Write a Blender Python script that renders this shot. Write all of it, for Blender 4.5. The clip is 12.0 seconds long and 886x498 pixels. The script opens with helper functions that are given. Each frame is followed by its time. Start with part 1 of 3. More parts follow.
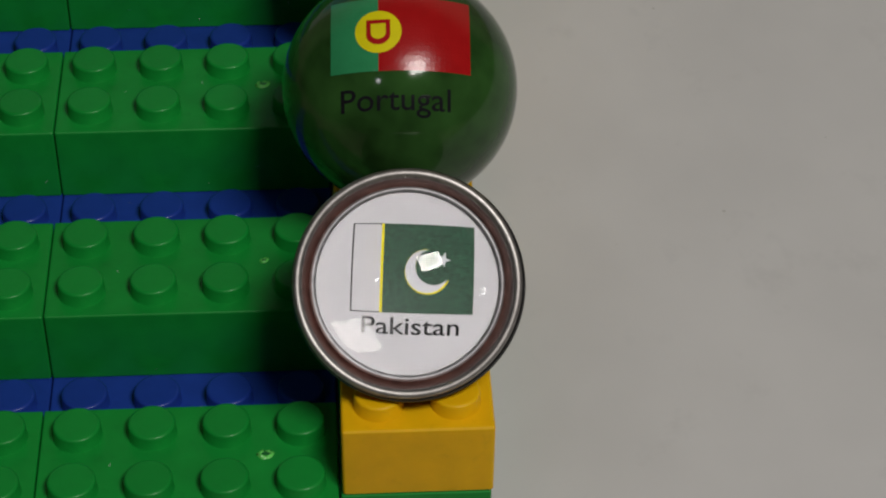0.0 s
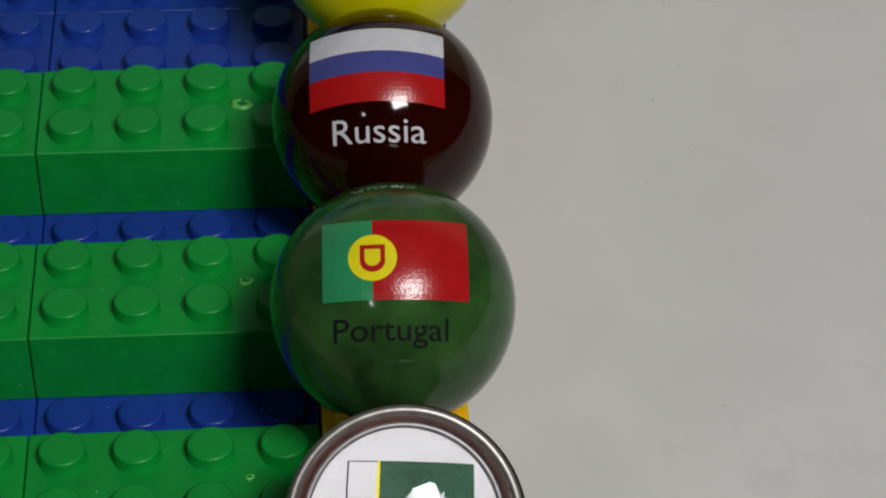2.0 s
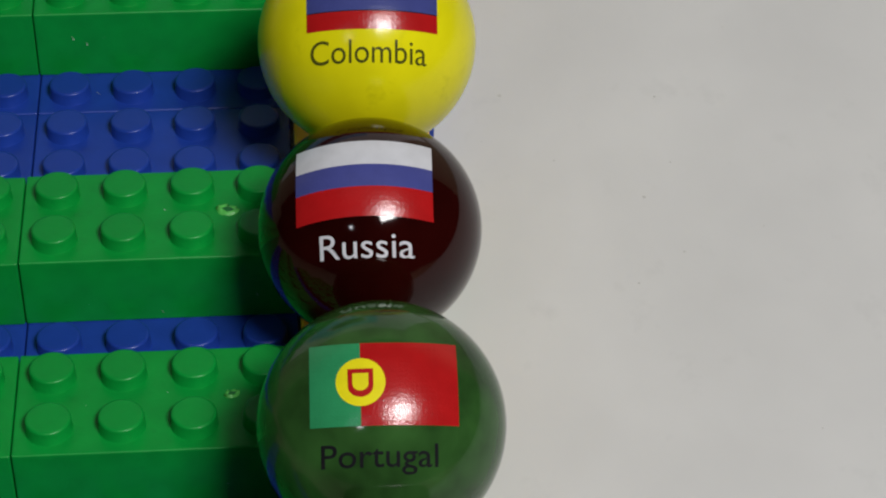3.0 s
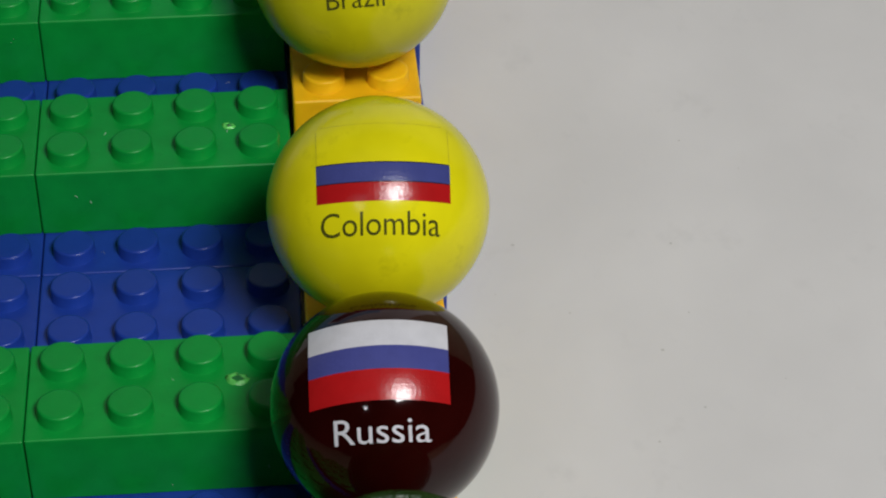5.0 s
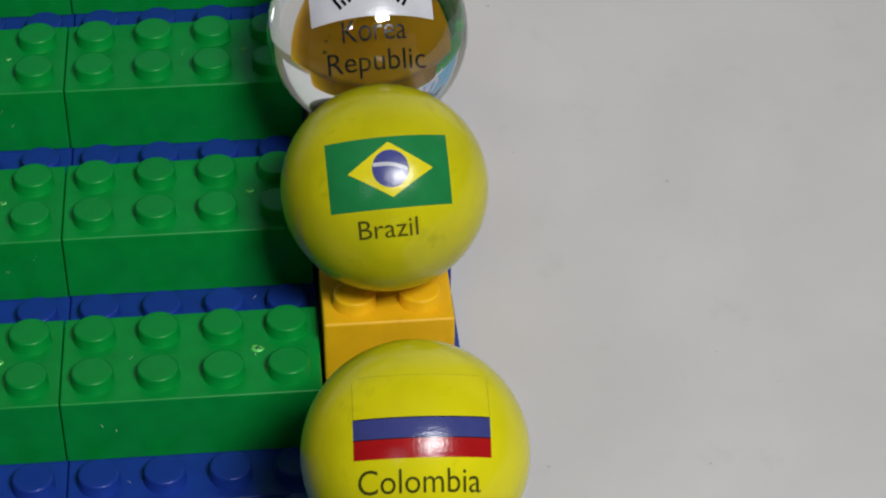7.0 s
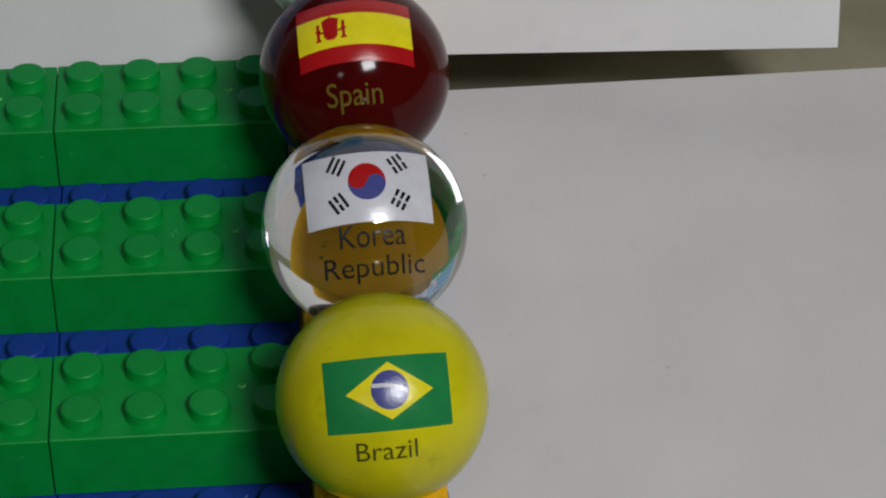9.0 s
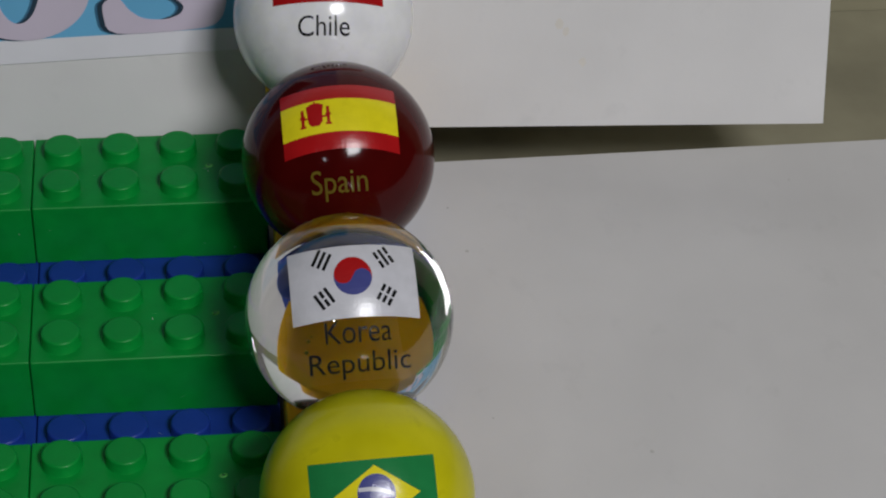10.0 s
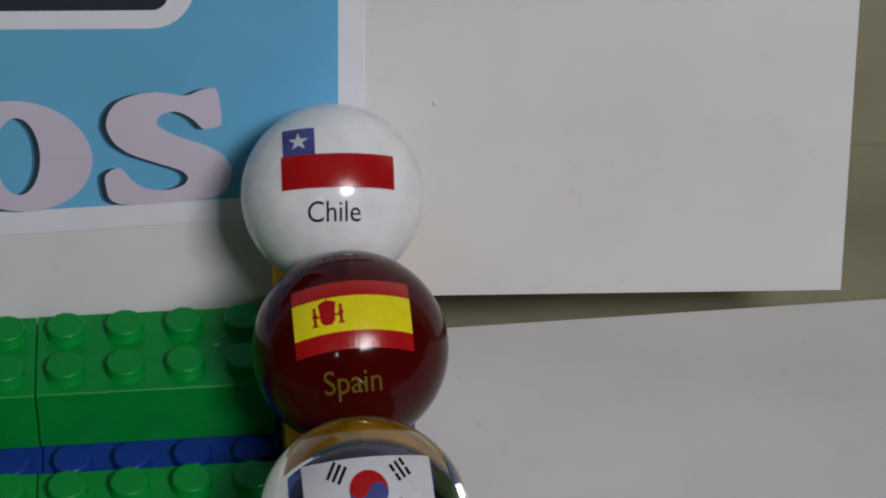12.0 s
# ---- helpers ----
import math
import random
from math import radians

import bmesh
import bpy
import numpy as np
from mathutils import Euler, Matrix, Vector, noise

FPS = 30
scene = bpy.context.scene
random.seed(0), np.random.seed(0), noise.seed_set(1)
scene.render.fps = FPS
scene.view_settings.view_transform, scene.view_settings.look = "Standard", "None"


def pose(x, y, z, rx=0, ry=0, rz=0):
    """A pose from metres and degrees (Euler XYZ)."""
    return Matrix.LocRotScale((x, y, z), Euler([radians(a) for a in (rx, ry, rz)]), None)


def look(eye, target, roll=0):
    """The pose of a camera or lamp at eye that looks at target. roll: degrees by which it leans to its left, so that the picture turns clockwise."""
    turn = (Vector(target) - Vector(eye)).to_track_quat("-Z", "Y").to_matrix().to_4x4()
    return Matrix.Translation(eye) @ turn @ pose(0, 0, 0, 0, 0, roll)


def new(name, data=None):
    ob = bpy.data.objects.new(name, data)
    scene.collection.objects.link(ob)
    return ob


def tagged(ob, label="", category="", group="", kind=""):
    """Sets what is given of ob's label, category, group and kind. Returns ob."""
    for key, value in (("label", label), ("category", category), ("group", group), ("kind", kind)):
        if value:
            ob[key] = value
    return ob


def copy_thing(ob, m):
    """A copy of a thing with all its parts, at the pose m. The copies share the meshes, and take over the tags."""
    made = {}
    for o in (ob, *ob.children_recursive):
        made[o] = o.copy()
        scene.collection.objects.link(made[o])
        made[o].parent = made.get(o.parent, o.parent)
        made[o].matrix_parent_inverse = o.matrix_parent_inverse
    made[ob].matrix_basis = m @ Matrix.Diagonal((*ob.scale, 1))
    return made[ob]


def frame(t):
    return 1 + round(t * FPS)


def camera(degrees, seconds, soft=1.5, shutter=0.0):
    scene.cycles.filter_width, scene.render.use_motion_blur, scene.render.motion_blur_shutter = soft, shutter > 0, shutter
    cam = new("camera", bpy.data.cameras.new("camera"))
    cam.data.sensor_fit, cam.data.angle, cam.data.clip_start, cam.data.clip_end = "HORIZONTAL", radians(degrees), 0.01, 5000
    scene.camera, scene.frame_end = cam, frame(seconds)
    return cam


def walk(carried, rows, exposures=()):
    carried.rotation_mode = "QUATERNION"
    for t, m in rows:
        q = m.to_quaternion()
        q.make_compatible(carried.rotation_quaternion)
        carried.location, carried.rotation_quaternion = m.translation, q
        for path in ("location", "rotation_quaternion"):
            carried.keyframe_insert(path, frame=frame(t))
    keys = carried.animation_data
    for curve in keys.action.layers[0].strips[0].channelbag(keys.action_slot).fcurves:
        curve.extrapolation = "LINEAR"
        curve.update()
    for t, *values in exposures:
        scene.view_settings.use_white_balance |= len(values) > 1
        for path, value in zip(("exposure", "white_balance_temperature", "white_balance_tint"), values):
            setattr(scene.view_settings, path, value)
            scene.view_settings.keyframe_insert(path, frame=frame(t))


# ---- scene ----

MM = 0.001
cam = camera(22.9, 12.0, soft=2.1)
# seconds, eye in millimetres, turn about x, z and y in degrees
ROWS = [
    (0.0, 0.77, -152.00, 172.69, 48.166, -3.088, -0.592),
    (0.5, 1.58, -146.43, 174.62, 47.859, -2.754, -0.732),
    (1.0, 0.56, -141.05, 177.31, 47.535, -3.374, -1.027),
    (1.5, -0.82, -134.97, 180.76, 47.768, -3.966, -1.140),
    (2.0, -3.00, -127.63, 183.96, 47.908, -4.211, -1.404),
    (2.5, -3.70, -121.64, 186.09, 48.315, -4.572, -1.506),
    (3.0, -2.24, -118.66, 188.45, 48.647, -4.602, -1.328),
    (3.2, -1.34, -117.81, 189.25, 48.807, -4.688, -1.231),
    (4.8, -2.48, -106.42, 194.35, 49.694, -5.166, -0.765),
    (5.0, -2.71, -104.26, 195.26, 49.736, -5.148, -0.653),
    (5.5, -2.16, -97.65, 199.17, 49.963, -4.861, -0.743),
    (6.0, -2.79, -92.71, 202.71, 50.487, -4.895, -0.643),
    (6.5, -4.23, -88.30, 205.06, 50.762, -5.065, -0.183),
    (7.0, -5.38, -84.70, 207.60, 51.026, -5.372, -0.412),
    (7.5, -4.96, -78.98, 211.47, 51.159, -5.400, -0.760),
    (9.5, -8.45, -57.30, 227.24, 50.762, -5.905, -1.680),
    (10.0, -9.72, -51.39, 231.40, 50.528, -6.335, -2.246),
    (10.5, -10.67, -44.88, 235.84, 50.267, -6.724, -2.564),
    (11.0, -12.97, -39.52, 240.66, 50.655, -6.325, -2.702),
    (11.5, -13.01, -35.10, 244.33, 50.745, -6.558, -2.592),
    (12.0, -12.18, -29.73, 246.92, 50.335, -6.927, -2.325),
]
# seconds, stops, kelvin, tint
EXPOSURES = [(0.0, -0.33, 6600, 10), (1.0, -0.28, 6500, 10), (1.5, -0.1, 6450, 10), (2.5, 0.26, 6300, 9), (3.0, 0.40, 6300, 9), (5.5, 0.41, 6250, 10), (7.0, 0.40, 6150, 10), (7.5, 0.34, 6150, 10), (9.5, 0.0, 6150, 11), (12.0, -0.12, 6120, 12)]
walk(cam, [(t, pose(MM * x, MM * y, MM * z, rx, ry, rz)) for t, x, y, z, rx, rz, ry in ROWS], EXPOSURES)

# ---- light: a dim room with one overhead lamp and one small lamp, plus an added fill ----
world = bpy.data.worlds.new("room_air")
scene.world = world
world.use_nodes = True
world.node_tree.nodes["Background"].inputs[0].default_value = (0.80, 0.85, 1.0, 1)
world.node_tree.nodes["Background"].inputs[1].default_value = 0.003


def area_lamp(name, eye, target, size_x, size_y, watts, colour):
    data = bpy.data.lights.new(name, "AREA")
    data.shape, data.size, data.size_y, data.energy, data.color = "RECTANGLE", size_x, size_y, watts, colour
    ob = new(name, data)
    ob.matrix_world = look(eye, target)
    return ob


HEART = (0.008, 0.1, 0.03)
# weak soft fill added from above, with no known lamp behind it
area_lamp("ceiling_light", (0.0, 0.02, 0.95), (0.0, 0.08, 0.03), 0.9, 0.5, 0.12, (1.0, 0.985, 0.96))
area_lamp("overhead_lamp", (0.174, -0.29, 0.54), HEART, 0.17, 0.12, 2.75, (1.0, 0.975, 0.94))
area_lamp("desk_lamp", (-0.246, -0.41, 0.48), HEART, 0.03, 0.03, 0.10, (0.97, 0.98, 1.0))


# ---- materials ----
def rgba(c):
    return (*c, 1.0)


def plastic(name, colour, rough=0.32, vary=0.12, bump=0.02, coat=0.0, scale=260.0, sss=0.0, spec=0.5, dirt=0.0, dirt_scale=300.0):
    """Moulded surface: slow blotches, fine speckle, faint relief, scattered grubby spots."""
    m = bpy.data.materials.new(name)
    m.use_nodes = True
    nt = m.node_tree
    b = nt.nodes["Principled BSDF"]
    tc = nt.nodes.new("ShaderNodeTexCoord")
    n1 = nt.nodes.new("ShaderNodeTexNoise")
    n1.inputs["Scale"].default_value, n1.inputs["Detail"].default_value = scale, 3
    n2 = nt.nodes.new("ShaderNodeTexNoise")
    n2.inputs["Scale"].default_value, n2.inputs["Detail"].default_value = scale * 9, 2
    nt.links.new(tc.outputs["Object"], n1.inputs["Vector"])
    nt.links.new(tc.outputs["Object"], n2.inputs["Vector"])
    info = nt.nodes.new("ShaderNodeObjectInfo")
    ramp = nt.nodes.new("ShaderNodeMapRange")
    ramp.inputs["From Min"].default_value, ramp.inputs["From Max"].default_value = 0.3, 0.7
    ramp.inputs["To Min"].default_value, ramp.inputs["To Max"].default_value = 1 - vary, 1 + vary
    nt.links.new(n1.outputs["Fac"], ramp.inputs["Value"])
    r2 = nt.nodes.new("ShaderNodeMapRange")
    r2.inputs["To Min"].default_value, r2.inputs["To Max"].default_value = 1 - vary * 0.5, 1 + vary * 0.5
    nt.links.new(info.outputs["Random"], r2.inputs["Value"])
    mul = nt.nodes.new("ShaderNodeMath")
    mul.operation = "MULTIPLY"
    nt.links.new(ramp.outputs["Result"], mul.inputs[0])
    nt.links.new(r2.outputs["Result"], mul.inputs[1])
    mix = nt.nodes.new("ShaderNodeVectorMath")
    mix.operation = "SCALE"
    mix.inputs[0].default_value = colour
    shade = mul
    if dirt:
        n3 = nt.nodes.new("ShaderNodeTexNoise")
        n3.inputs["Scale"].default_value, n3.inputs["Detail"].default_value, n3.inputs["Roughness"].default_value = dirt_scale, 4, 0.62
        nt.links.new(tc.outputs["Object"], n3.inputs["Vector"])
        spot = nt.nodes.new("ShaderNodeMapRange")
        spot.inputs["From Min"].default_value, spot.inputs["From Max"].default_value = 0.60, 0.74
        spot.inputs["To Min"].default_value, spot.inputs["To Max"].default_value = 1.0, 1.0 - dirt
        nt.links.new(n3.outputs["Fac"], spot.inputs["Value"])
        shade = nt.nodes.new("ShaderNodeMath")
        shade.operation = "MULTIPLY"
        nt.links.new(mul.outputs[0], shade.inputs[0])
        nt.links.new(spot.outputs["Result"], shade.inputs[1])
    nt.links.new(shade.outputs[0], mix.inputs["Scale"])
    nt.links.new(mix.outputs["Vector"], b.inputs["Base Color"])
    rr = nt.nodes.new("ShaderNodeMapRange")
    rr.inputs["To Min"].default_value, rr.inputs["To Max"].default_value = rough * 0.75, rough * 1.3
    nt.links.new(n2.outputs["Fac"], rr.inputs["Value"])
    nt.links.new(rr.outputs["Result"], b.inputs["Roughness"])
    bp = nt.nodes.new("ShaderNodeBump")
    bp.inputs["Strength"].default_value, bp.inputs["Distance"].default_value = bump, 0.0004
    nt.links.new(n2.outputs["Fac"], bp.inputs["Height"])
    nt.links.new(bp.outputs["Normal"], b.inputs["Normal"])
    b.inputs["Specular IOR Level"].default_value = spec
    b.inputs["Coat Weight"].default_value, b.inputs["Coat Roughness"].default_value = coat, 0.06
    if sss:
        b.inputs["Subsurface Weight"].default_value = sss
        b.inputs["Subsurface Radius"].default_value = (1.0, 1.0, 0.6)
        b.inputs["Subsurface Scale"].default_value = 0.0015
    return m


def glass(name, colour, rough=0.0, transmission=1.0, ior=1.5):
    m = bpy.data.materials.new(name)
    m.use_nodes = True
    b = m.node_tree.nodes["Principled BSDF"]
    b.inputs["Base Color"].default_value = rgba(colour)
    b.inputs["Roughness"].default_value = rough
    b.inputs["Transmission Weight"].default_value = transmission
    b.inputs["IOR"].default_value = ior
    return m


def metal(name, colour, rough):
    m = plastic(name, colour, rough, 0.15, 0.03, scale=900)
    m.node_tree.nodes["Principled BSDF"].inputs["Metallic"].default_value = 1.0
    return m


GREEN = plastic("green_plastic", (0.0055, 0.265, 0.036), 0.36, 0.10, 0.05, spec=0.28, dirt=0.14, dirt_scale=420)
BLUE = plastic("blue_plastic", (0.012, 0.042, 0.29), 0.32, 0.10, 0.05, spec=0.32, dirt=0.14, dirt_scale=420)
YELLOW = plastic("yellow_plastic", (0.88, 0.49, 0.004), 0.42, 0.06, 0.05, sss=0.25, spec=0.25, dirt=0.10, dirt_scale=350)
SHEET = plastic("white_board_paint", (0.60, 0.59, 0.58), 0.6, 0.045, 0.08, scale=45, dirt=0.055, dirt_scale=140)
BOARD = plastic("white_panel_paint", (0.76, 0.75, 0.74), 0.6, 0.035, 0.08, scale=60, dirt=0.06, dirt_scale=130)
OLIVE = plastic("olive_grey_paint", (0.36, 0.335, 0.225), 0.6, 0.10, 0.08, scale=40)
ROOM = plastic("room_paint", (0.12, 0.118, 0.112), 0.8, 0.08, 0.05, scale=4)
PAPER = plastic("poster_paper", (0.85, 0.84, 0.89), 0.5, 0.03, 0.03, scale=90)
SKY_INK = plastic("sky_blue_ink", (0.16, 0.47, 0.74), 0.45, 0.08, 0.03, scale=50)
LILAC_INK = plastic("lilac_ink", (0.68, 0.60, 0.72), 0.45, 0.04, 0.03, scale=90)
SHADE_INK = plastic("deep_teal_ink", (0.020, 0.045, 0.075), 0.45, 0.10, 0.03, scale=90)
MID_INK = plastic("mid_teal_ink", (0.055, 0.17, 0.29), 0.45, 0.10, 0.03, scale=90)
NAVY_INK = plastic("navy_ink", (0.025, 0.03, 0.05), 0.45, 0.10, 0.03, scale=90)

LEAF_GLASS = plastic("leaf_green_glass", (0.024, 0.074, 0.016), 0.10, 0.48, 0.006, 0.0, 170, 0.1, 0.32)
WINE_GLASS = plastic("wine_red_glass", (0.0165, 0.0012, 0.0009), 0.07, 0.45, 0.004, 0.0, 85, 0.0, 0.3)
LEMON_GLASS = plastic("lemon_yellow_glass", (0.68, 0.62, 0.003), 0.18, 0.10, 0.008, 0.0, 120, 0.0, 0.25, 0.16, 260)
DULL_LEMON = plastic("dull_lemon_glass", (0.60, 0.555, 0.004), 0.20, 0.13, 0.008, 0.0, 120, 0.0, 0.25, 0.22, 230)
CLEAR_GLASS = glass("clear_glass", (0.98, 0.985, 0.985), ior=1.85)
RUBY_GLASS = plastic("ruby_red_glass", (0.060, 0.0025, 0.002), 0.10, 0.25, 0.005, 0.0, 90, 0.0, 0.2)
MILK_GLASS = plastic("milk_white_glass", (0.87, 0.87, 0.875), 0.16, 0.08, 0.004, 0.1, 230, 0.25, 0.5, 0.10, 300)
DOME_GLASS = glass("greyed_dome_glass", (0.70, 0.70, 0.71), ior=1.4)
SCAR = plastic("pale_green_scar", (0.13, 0.58, 0.11), 0.2, 0.3, 0.2, scale=900)
PIT_SHADE = plastic("deep_green_pit", (0.008, 0.15, 0.03), 0.4, 0.2, 0.1, scale=900)
STAIN = plastic("tan_stain", (0.745, 0.715, 0.66), 0.6, 0.05, 0.05, scale=500)
SPECK = plastic("grey_speck", (0.47, 0.46, 0.44), 0.6, 0.05, 0.05, scale=500)
LINT = plastic("white_lint", (0.55, 0.62, 0.58), 0.8, 0.1, 0.05, scale=500)
LEDGE = plastic("dark_olive_paint", (0.33, 0.308, 0.213), 0.55, 0.15, 0.08, scale=60)
STEEL = metal("brushed_steel", (0.43, 0.405, 0.39), 0.46)
DULL_STEEL = metal("dull_steel", (0.52, 0.51, 0.53), 0.55)
BROWN_METAL = metal("brown_lacquered_metal", (0.34, 0.20, 0.17), 0.35)
BLACK_RIM = plastic("black_lacquer", (0.012, 0.012, 0.012), 0.35, 0.1, 0.02)
LABEL_PAPER = plastic("label_paper", (0.57, 0.56, 0.58), 0.6, 0.03, 0.03, scale=400)


def ink(name, colour, rough=0.2):
    return plastic(name, colour, rough, 0.06, 0.10, 0.1, 500)


INK = {
    "white": ink("white_ink", (0.62, 0.62, 0.66)), "red": ink("red_ink", (0.41, 0.009, 0.010)),
    "blue": ink("blue_ink", (0.062, 0.07, 0.26)), "green": ink("green_ink", (0.02, 0.22, 0.06)),
    "sea": ink("sea_green_ink", (0.03, 0.26, 0.10)), "yellow": ink("yellow_ink", (0.80, 0.70, 0.01)),
    "black": ink("black_ink", (0.012, 0.012, 0.014)), "olive": ink("olive_black_ink", (0.07, 0.07, 0.008)),
    "gold": ink("gold_ink", (0.145, 0.105, 0.012)), "forest": plastic("forest_green_ink", (0.012, 0.072, 0.034), 0.4, 0.4, 0.1, scale=3000),
    "navy": ink("dark_blue_ink", (0.05, 0.06, 0.22)), "brown": ink("line_brown_ink", (0.42, 0.36, 0.02)),
}


# ---- building helpers (millimetres in, metres out) ----
def part(name, bm, material, parent=None, label="", smooth=False):
    me = bpy.data.meshes.new(name)
    if smooth is not None:
        bmesh.ops.recalc_face_normals(bm, faces=bm.faces)
    for v in bm.verts:
        v.co *= MM
    for f in bm.faces:
        f.smooth = bool(smooth)
    bm.to_mesh(me)
    bm.free()
    me.materials.append(material)
    ob = new(name, me)
    ob.parent = parent
    if label:
        ob["label"] = label
    return ob


def box_bm(x0, x1, y0, y1, z0, z1, bevel=0.0, segments=2):
    bm = bmesh.new()
    bmesh.ops.create_cube(bm, size=1.0)
    for v in bm.verts:
        v.co = Vector(((x0 + x1) / 2 + v.co.x * (x1 - x0), (y0 + y1) / 2 + v.co.y * (y1 - y0), (z0 + z1) / 2 + v.co.z * (z1 - z0)))
    if bevel:
        bmesh.ops.bevel(bm, geom=bm.edges[:], offset=bevel, segments=segments, affect="EDGES", profile=0.6)
    return bm


def lathe_bm(profile, turns=64):
    """Turns a profile of (radius, height) about the z axis."""
    bm = bmesh.new()
    rings = []
    for r, h in profile:
        if r < 1e-6:
            rings.append([bm.verts.new((0, 0, h))])
        else:
            rings.append([bm.verts.new((r * math.cos(2 * math.pi * i / turns), r * math.sin(2 * math.pi * i / turns), h)) for i in range(turns)])
    for a, b in zip(rings, rings[1:]):
        for i in range(turns):
            j = (i + 1) % turns
            if len(a) == 1 and len(b) > 1:
                bm.faces.new((a[0], b[i], b[j]))
            elif len(b) == 1 and len(a) > 1:
                bm.faces.new((a[i], a[j], b[0]))
            elif len(a) > 1:
                bm.faces.new((a[i], a[j], b[j], b[i]))
    return bm


def nest(owner, host, *kinds):
    """Makes the named parts of a thing pieces of one of its parts."""
    for ob in list(owner.children):
        if ob is not host and ob.name.split(".")[0] in kinds:
            ob.parent = host


def thing(name, at, label, category, group="", turn=(0, 0, 0)):
    ob = new(name)
    ob.empty_display_size = 0.005
    ob.matrix_world = pose(MM * at[0], MM * at[1], MM * at[2], *turn)
    return tagged(ob, label, category, group)


# ---- the stand: toy bricks, 8 mm pitch ----
STEP_Y = (0.0, 24.0, 48.4, 72.5, 112.5, 136.4, 160.6, 184.7)
STEP_Z = (0.0, 6.4, 12.7, 19.4, 26.1, 32.6, 38.9, 45.1)
BRICK_H = 9.6


def stud_bm():
    bm = lathe_bm([(2.72, -0.05), (2.6, 0.10), (2.57, 1.5), (2.52, 1.66), (2.40, 1.76), (2.2, 1.8), (0.0, 1.8)], 36)
    return bm


def toy_brick(name, cols, rows, height, material, label, group, studs, bevel=0.28):
    """Its origin lies at the right, front, top corner; studs is the list of (column, row) that carry one."""
    body = new(name)
    body.empty_display_size = 0.005
    tagged(body, label, "toy brick", group)
    bm = box_bm(-8 * cols + 0.06, -0.06, 0.06, 8 * rows - 0.06, -height, 0, bevel, 3)
    part("body", bm, material, body)
    mesh = None
    for c, r in studs:
        if mesh is None:
            first = part("stud", stud_bm(), material, body, smooth=True)
            mesh = first.data
            for f in mesh.polygons:
                f.use_smooth = len(f.vertices) == 4
            first.location = (MM * (-4 - 8 * c), MM * (4 + 8 * r), 0)
        else:
            s = new("stud", mesh)
            s.parent = body
            s.location = (MM * (-4 - 8 * c), MM * (4 + 8 * r), 0)
    return body


def at(x, y, z):
    return pose(MM * x, MM * y, MM * z)


# green seat bricks, two to a row
green = toy_brick("toy_brick", 4, 2, BRICK_H, GREEN, "bright green plastic two by four toy brick in a stepped stand", "green bricks of the stand",
                  [(c, r) for c in range(4) for r in range(2)])


def scar_bm():
    """A torn little moulding scar: a crescent lip, high and ragged towards the front, round a pit that is only painted.
    """
    rnd = random.Random(5)
    bm = lathe_bm([(1.0, -0.03), (0.92, 0.12), (0.78, 0.30), (0.60, 0.22), (0.5, 0.02)], 18)
    for v in bm.verts:
        if v.co.z > 0:
            front = 0.5 - 0.5 * v.co.y / max(0.05, v.co.xy.length)
            v.co.x *= rnd.uniform(0.8, 1.25)
            v.co.y *= rnd.uniform(0.55, 1.0)
            v.co.z *= (0.1 + 1.0 * front) * rnd.uniform(0.4, 1.6)
    return bm


# flat patch on the brick's top; its darker green paints the pit's shade
def pit_shade_bm():
    bm = bmesh.new()
    bm.faces.new([bm.verts.new((0.6 * math.cos(radians(24 * i)) * (1 + 0.15 * (i % 3)), 0.36 * math.sin(radians(24 * i)) + 0.12, 0.012)) for i in range(15)])
    return bm


g = part("moulding_scar", scar_bm(), SCAR, green, "small pale moulding scar on the brick's top", True)
g.location = (MM * -7.8, MM * 8.4, 0)
pit = part("moulding_pit", pit_shade_bm(), PIT_SHADE, green, "flat dark patch painted as the shade in the moulding scar")
pit.location = g.location
for k in range(8):
    for col in range(2):
        jog = random.uniform(-0.12, 0.12)
        m = at(-32 * col - 0.05 * k, STEP_Y[k] + jog, STEP_Z[k])
        brick = green
        if k or col:
            brick = copy_thing(green, m)
        green.matrix_world = green.matrix_world if (k or col) else m
        for piece in brick.children:
            if piece.name.startswith("moulding_"):
                size = {3: 1.35, 2: 0.9, 0: 0.9, 4: 0.85}.get(k, 0.55) * (1.0 if col == 0 else 0.8)
                piece.scale = (size, size * 0.9, size)
                piece.rotation_euler.z = 0.5 * math.sin(k * 1.3 + col)

# blue courses below, one exposed row of studs behind each green row, three at the landing
blue = toy_brick("toy_brick", 4, 3, BRICK_H, BLUE, "royal blue plastic toy brick carrying a green brick", "blue bricks of the stand",
                 [(c, 0) for c in range(4)])
landing = toy_brick("toy_brick", 4, 2, BRICK_H, BLUE, "royal blue plastic two by four toy brick forming the wide landing", "blue landing bricks",
                    [(c, r) for c in range(4) for r in range(2)])
for k in range(8):
    for col in range(2):
        m = at(-32 * col, STEP_Y[k] - 8, STEP_Z[k] - BRICK_H)
        if k == 0 and col == 0:
            blue.matrix_world = m
        else:
            copy_thing(blue, m)
landing.matrix_world = at(0, STEP_Y[4] - 24, STEP_Z[4] - BRICK_H)
copy_thing(landing, at(-32, STEP_Y[4] - 24, STEP_Z[4] - BRICK_H))

